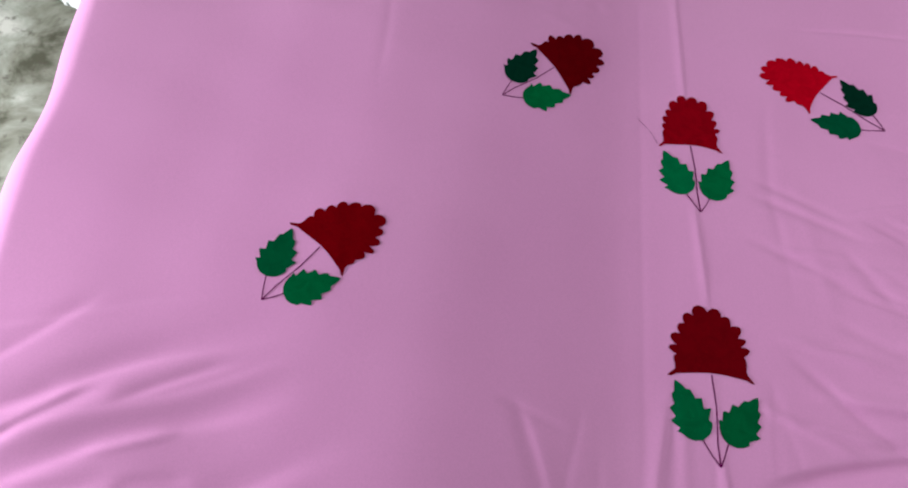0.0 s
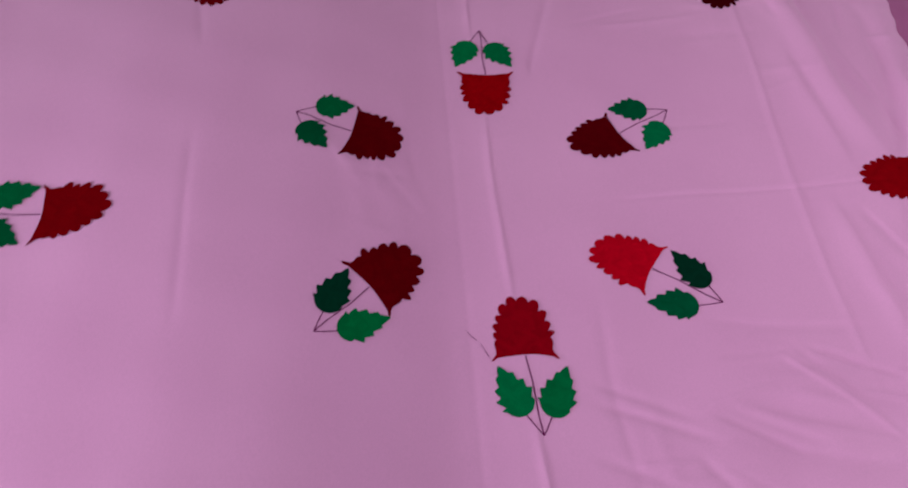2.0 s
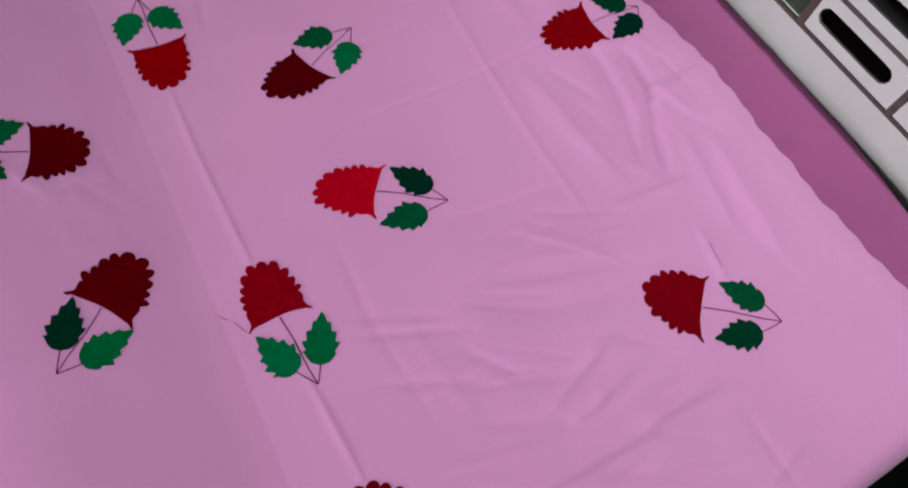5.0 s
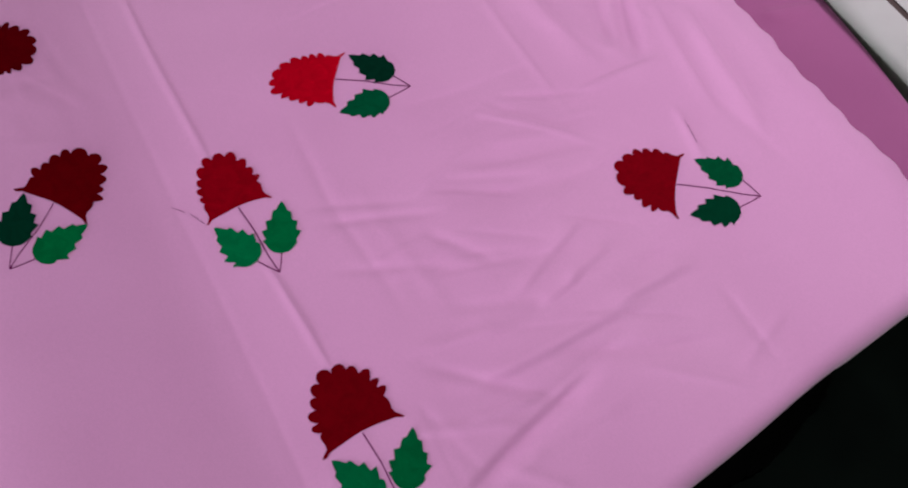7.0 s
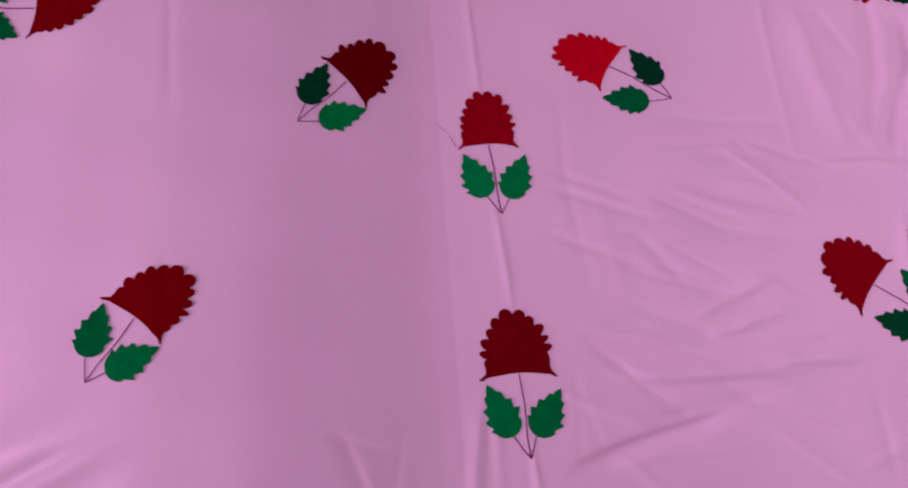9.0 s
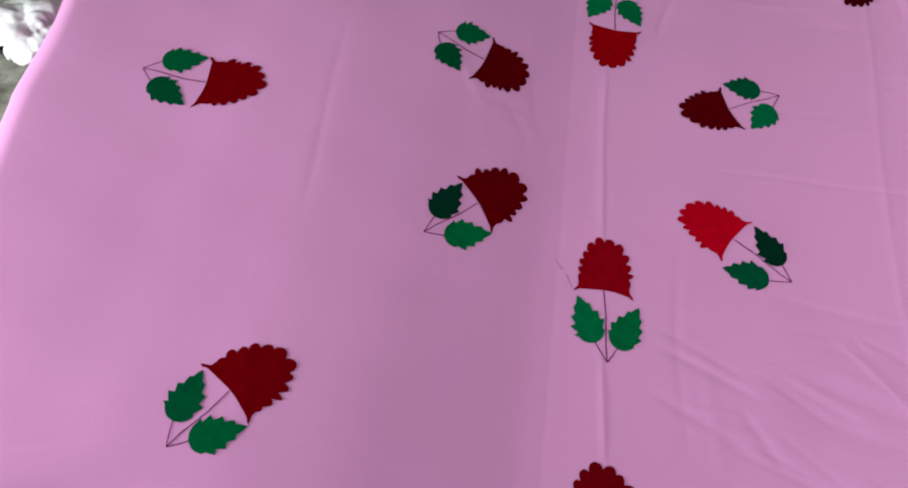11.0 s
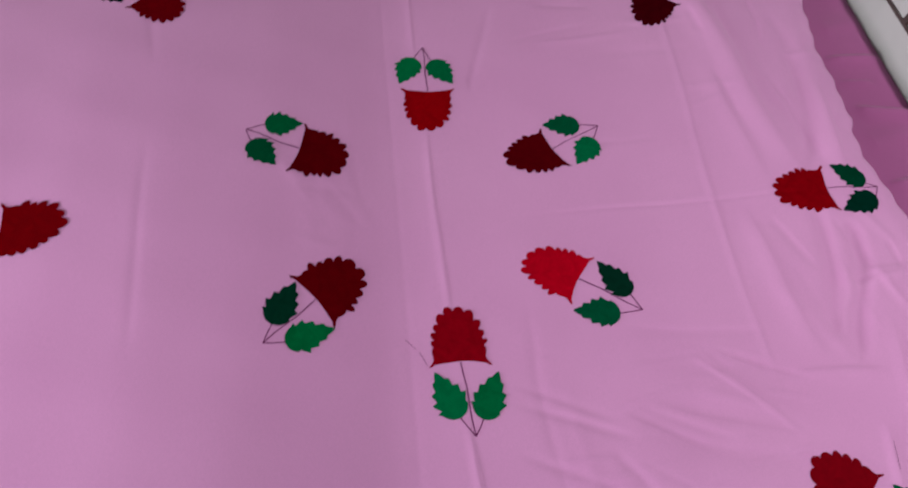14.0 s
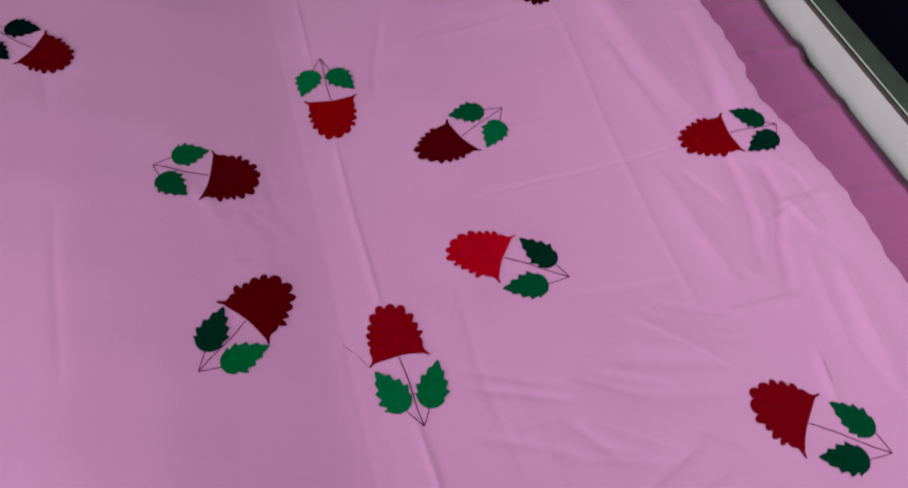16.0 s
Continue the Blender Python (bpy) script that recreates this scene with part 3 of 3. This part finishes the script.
# creases of the loose cover between the sheet's hem and the headboard
COVER_FOLDS = [
    (1.05, 0.612, 1.19, 0.617, 0.0085, 0.016, 1), (1.06, 0.553, 1.15, 0.551, 0.0050, 0.010, 1), (1.09, 0.482, 1.20, 0.466, 0.0120, 0.020, 1),
    (1.06, 0.296, 1.19, 0.314, 0.0085, 0.018, 1), (1.07, 0.395, 1.17, 0.42, 0.0040, 0.024, 0), (1.08, 0.12, 1.19, 0.10, 0.0055, 0.020, 1),
    (1.10, 0.70, 1.20, 0.72, 0.0035, 0.025, 0), (1.12, 0.84, 1.20, 0.80, 0.0060, 0.022, 1), (1.14, 0.95, 1.20, 0.90, 0.0100, 0.016, -1),
    (1.06, 1.07, 1.19, 0.97, 0.0180, 0.026, 1), (1.08, -0.06, 1.18, -0.09, 0.0050, 0.020, 1),
]


def cover_mesh():
    """The mattress's upper side by the headboard, with its creases, rolling down short of the board."""
    v = np.arange(-0.52, 1.082, 0.004)[:, None]
    k = np.linspace(0, 1, 64)[None, :]
    back = 1.2172 - 0.012 * np.exp(-(((v - 0.43) / 0.022) ** 2)) - 0.001 * np.clip((0.5 - v) / 0.1, 0, 1)
    back = back - 0.07 * np.clip((-0.08 - v) / 0.45, 0, 1) ** 1.4
    start = hem(v) - 0.05
    x = start + (back - start) * k
    y = v + 0 * k
    z = BED_TOP - 0.0185 + 0.0015 * np.sin(17 * y) * np.sin(21 * x)
    rise = np.clip((x - hem(v) - 0.004) / 0.035, 0, 1)
    for fold in COVER_FOLDS:
        z = z + bumpline(x, y, *fold, sway=0.006) * rise
    over = np.clip((x - back + 0.030) / 0.030, 0, 1)
    z = z - 0.006 * over**2.6 - 0.002 * np.clip(1 - k / 0.2, 0, 1)
    rows, cols = x.shape
    idx = np.arange(rows * cols).reshape(rows, cols)
    faces = np.stack([idx[:-1, :-1], idx[:-1, 1:], idx[1:, 1:], idx[1:, :-1]], -1).reshape(-1, 4)
    me = bpy.data.meshes.new("loose_cover")
    me.from_pydata(np.stack([x, y, z], -1).reshape(-1, 3).tolist(), [], faces.tolist())
    me.materials.append(PURPLE)
    me.polygons.foreach_set("use_smooth", [True] * len(me.polygons))
    return me


cover = tagged(new("loose_cover", cover_mesh()), "creased mauve cotton cover")
cover.parent = mattress

# ---- bed frame ----
bed = tagged(new("wooden_bed"), "dark wooden bed under the mattress, mostly hidden", "bed")
part("side_rail", box(FOOT + 0.02, NEAR + 0.02, 0.22, HEAD - 0.005, NEAR + 0.05, 0.325, 0.004), BED_WOOD, bed)
part("side_rail", box(FOOT + 0.02, FAR - 0.05, 0.22, HEAD - 0.005, FAR - 0.02, 0.325, 0.004), BED_WOOD, bed)
part("foot_rail", box(FOOT + 0.02, NEAR + 0.052, 0.22, FOOT + 0.05, FAR - 0.052, 0.325, 0.004), BED_WOOD, bed)
part("bed_board", box(FOOT + 0.052, NEAR + 0.052, 0.305, HEAD - 0.005, FAR - 0.052, 0.328), BED_WOOD, bed)
for lx in (FOOT + 0.06, HEAD - 0.08):
    for ly in (NEAR + 0.055, FAR - 0.115):
        part("leg", box(lx, ly, 0, lx + 0.06, ly + 0.06, 0.304, 0.004), BED_WOOD, bed)


# ---- storage headboard ----
def slotted_front(y0, y1, z0, z1, sy, sz, half, radius, x=BOARD, thick=0.006):
    """A flat front with one rounded finger slot cut through it."""
    bm = bmesh.new()
    corners = [math.atan2(b - sz, a - sy) for a in (y0, y1) for b in (z0, z1)]
    angles = sorted(set([2 * math.pi * k / 56 - math.pi for k in range(56)] + corners))
    front_in, front_out, back_in, back_out = [], [], [], []
    for a in angles:
        c, s = math.cos(a), math.sin(a)
        t = min([(y1 - sy) / c if c > 1e-9 else 1e9, (y0 - sy) / c if c < -1e-9 else 1e9, (z1 - sz) / s if s > 1e-9 else 1e9, (z0 - sz) / s if s < -1e-9 else 1e9])
        far = (sy + c * t, sz + s * t)
        if half > 0 and abs(s) > 1e-6 and abs(c / s) * radius <= half:
            near = (sy + c / abs(s) * radius, sz + math.copysign(radius, s))
        elif half > 0:
            k = math.copysign(half, c)
            b = c * k
            root = b + math.sqrt(max(0.0, b * b - k * k + radius * radius))
            near = (sy + c * root, sz + s * root)
        else:
            near = (sy + c * radius, sz + s * radius)
        for store, (p, q), xx in ((front_in, near, x), (front_out, far, x), (back_in, near, x + thick), (back_out, far, x + thick)):
            store.append(bm.verts.new((xx, p, q)))
    n = len(angles)
    for i in range(n):
        j = (i + 1) % n
        bm.faces.new((front_in[i], front_in[j], front_out[j], front_out[i]))
        bm.faces.new((back_out[i], back_out[j], back_in[j], back_in[i]))
        bm.faces.new((back_in[i], back_in[j], front_in[j], front_in[i]))
        bm.faces.new((front_out[i], front_out[j], back_out[j], back_out[i]))
    bmesh.ops.recalc_face_normals(bm, faces=bm.faces)
    return bm


board = tagged(new("storage_headboard"), "white laminate storage headboard with brown edging and slotted drawers", "headboard")
HB0, HB1 = -0.44, 1.128             # its ends
N0, N1 = 0.098, 0.625               # the open niche
SHELF, MIDLINE, TOPLINE, TOP = 0.566, 0.655, 0.745, 0.758
BACK = WALL_HEAD - 0.004
part("lower_panel", box(BOARD + 0.001, HB0, 0.02, BOARD + 0.018, HB1, SHELF - 0.0085), LAMINATE, board)
part("bottom_edging", box(BOARD - 0.0005, HB0, SHELF - 0.008, BACK, HB1, SHELF), EDGING, board, "brown edging line")
part("niche_floor", box(BOARD + 0.004, N0 + 0.001, SHELF + 0.0005, BACK, N1 - 0.001, SHELF + 0.004), SHELF_GREY, board, "dusty grey-green shelf of the niche")
part("top_board", box(BOARD + 0.002, HB0, TOPLINE + 0.004, BACK, HB1, TOP, 0.001), LAMINATE, board)
part("top_edging", box(BOARD - 0.001, HB0, TOPLINE, BOARD + 0.0015, HB1, TOP - 0.001), EDGING, board, "brown edging of the top board")
part("top_lining", box(BOARD + 0.002, HB0, TOPLINE, BACK, HB1, TOPLINE + 0.0035), EDGING, board)
# back of the cabinet, its shade put into the colour
part("back_panel", box(BACK - 0.006, HB0, SHELF + 0.0045, BACK, HB1, TOPLINE - 0.0005), INSIDE_SHADE, board)
part("sliding_panel", box(BOARD + 0.053, N0 + 0.002, SHELF + 0.0045, BOARD + 0.061, N1 - 0.006, TOPLINE - 0.001), DARK_GLASS, board, "dark navy sliding panel at the back of the niche")
part("panel_edge", box(BOARD + 0.047, N1 - 0.012, SHELF + 0.0045, BOARD + 0.0525, N1 - 0.006, TOPLINE - 0.001), EDGING, board)
for y0, y1, mat in ((N1, N1 + 0.014, REDWOOD), (N0 - 0.014, N0, REDWOOD), (0.857, 0.868, EDGING), (-0.137, -0.126, EDGING), (HB0, HB0 + 0.014, EDGING), (HB1 - 0.014, HB1, EDGING)):
    part("upright", box(BOARD + 0.001, y0, SHELF + 0.0005, BACK - 0.0065, y1, TOPLINE - 0.0005), mat, board)
    part("upright_edging", box(BOARD - 0.0015, y0, SHELF + 0.0003, BOARD + 0.0005, y1, TOPLINE - 0.0003), EDGING, board)
for y0, y1 in ((N1 + 0.0145, 0.8565), (0.8685, HB1 - 0.0145), (-0.1255, N0 - 0.0145), (HB0 + 0.0145, -0.1375)):
    part("drawer_rail", box(BOARD - 0.0012, y0, MIDLINE - 0.004, BOARD + 0.016, y1, MIDLINE + 0.004), EDGING, board, "brown strip between two drawers")
    inner = y1 - y0 < 0.24 and (abs(y0 - N1) < 0.02 or abs(y1 - N0) < 0.02)
    for z0, z1 in ((SHELF + 0.002, MIDLINE - 0.0045), (MIDLINE + 0.0045, TOPLINE - 0.002)):
        zc = (z0 + z1) / 2
        if inner:
            bm = slotted_front(y0 + 0.001, y1 - 0.001, z0, z1, (y0 + y1) / 2 + 0.01, zc, 0.066, 0.0180)
        else:
            yc = y0 + 0.06 if y0 > 0.5 else y1 - 0.06
            bm = slotted_front(y0 + 0.001, y1 - 0.001, z0, z1, yc, zc, 0.0, 0.014)
        part("drawer_front", bm, LAMINATE, board)
    # dark sheet behind the finger slots stands for the shade in the drawers
    part("drawer_shade", box(BOARD + 0.11, y0, SHELF + 0.001, BOARD + 0.114, y1, TOPLINE - 0.001), INSIDE_SHADE, board)

# a small white tube stands in the niche against its side
bm = bmesh.new()
prof = [(0.0, 0.0), (0.0100, 0.0), (0.0115, 0.003), (0.0120, 0.050), (0.0105, 0.058), (0.0070, 0.063), (0.0, 0.064)]
loops = []
for r, z in prof:
    loops.append([bm.verts.new((BOARD + 0.022 + 1.2 * r * math.cos(2 * math.pi * k / 24), N1 - 0.017 + r * math.sin(2 * math.pi * k / 24), SHELF + 0.0042 + z)) for k in range(24)])
for a, b in zip(loops, loops[1:]):
    for i in range(24):
        bm.faces.new((a[i], a[(i + 1) % 24], b[(i + 1) % 24], b[i]))
bmesh.ops.remove_doubles(bm, verts=bm.verts, dist=0.0001)
tagged(smooth(part("plastic_tube", bm, WHITE_PLASTIC)), "small round-topped white plastic tube standing in the headboard niche", "tube")

# ---- floor mat ----
bm = bmesh.new()
nx, ny = 60, 30
grid = [[bm.verts.new((-0.9 + 2.2 * i / nx, -1.75 + 1.22 * j / ny, 0.006 + 0.003 * math.sin(5 * i / nx * 3) * math.sin(4 * j / ny * 3))) for i in range(nx + 1)] for j in range(ny + 1)]
for a, b in zip(grid, grid[1:]):
    for i in range(nx):
        bm.faces.new((a[i], a[i + 1], b[i + 1], b[i]))
mat_ob = tagged(smooth(part("floor_mat", bm, MAT_GREEN)), "dark green woven floor mat beside the bed", "mat")
t = mat_ob.modifiers.new("mat_thickness", "SOLIDIFY")
t.thickness, t.offset = 0.005, -1.0

# ---- loose things on the floor, and a black heap for the bed's shadow ----
def crumpled(cx, cy, sx, sy, sz, seed, rough):
    """A slack heap of thin stuff: a dome with many uneven folds."""
    bm = bmesh.new()
    bmesh.ops.create_icosphere(bm, subdivisions=5, radius=1.0)
    for v in bm.verts:
        p = v.co.copy()
        n1 = noise.noise(p * 1.7 + Vector((seed, 0, 0)))
        n2 = abs(noise.noise(p * 4.5 + Vector((0, seed, 0))))
        k = 1 + rough * n1 + rough * 0.6 * (0.4 - n2)
        z = max(0.0, p.z)
        v.co = (cx + p.x * sx * k, cy + p.y * sy * k, 0.001 + sz * z * k + 0.004 * (p.z > -0.2))
    return bm


# added black heap stands for the shadow along the bed's near edge
bed_shadow_heap = tagged(smooth(part("bed_shadow_heap", crumpled(0.82, -0.545, 0.30, 0.14, 0.07, 3.0, 0.22), plain("shadow_black", (4, 4, 4), 0.98, 0.7, 30.0, 0.3))), "crumpled black heap on the floor mat, added for the bed's shadow", "cloth")
bed_shadow_heap.location.z = 0.010
for dull in (MAT_GREEN, bed_shadow_heap.data.materials[0]):
    dull.node_tree.nodes["Principled BSDF"].inputs["Specular IOR Level"].default_value = 0.03
tagged(smooth(part("plastic_bag", crumpled(-1.05, 0.80, 0.10, 0.075, 0.05, 8.0, 0.7), plain("thin_white_plastic", (225, 230, 228), 0.22, 0.85, 40.0, 0.4))), "small crumpled white plastic bag on the stone floor", "bag")

# ---- added, unseen tube light on the wall over the headboard ----
lamp = tagged(new("added_tube_light"), "added white fluorescent tube light, unseen, fixed high on the wall", "lamp")
part("batten", box(WALL_HEAD - 0.035, -0.77, 2.11, WALL_HEAD - 0.001, 0.53, 2.17, 0.004), WHITE_PLASTIC, lamp)
bm = bmesh.new()
bmesh.ops.create_cone(bm, cap_ends=True, segments=16, radius1=0.013, radius2=0.013, depth=1.2, matrix=Matrix.Translation((WALL_HEAD - 0.055, -0.12, 2.14)) @ Matrix.Rotation(math.pi / 2, 4, "X"))
part("tube", bm, WHITE_PLASTIC, lamp)
for end in (-0.73, 0.49):
    part("tube_holder", box(WALL_HEAD - 0.075, end - 0.012, 2.12, WALL_HEAD - 0.036, end + 0.012, 2.16, 0.003), WHITE_PLASTIC, lamp)
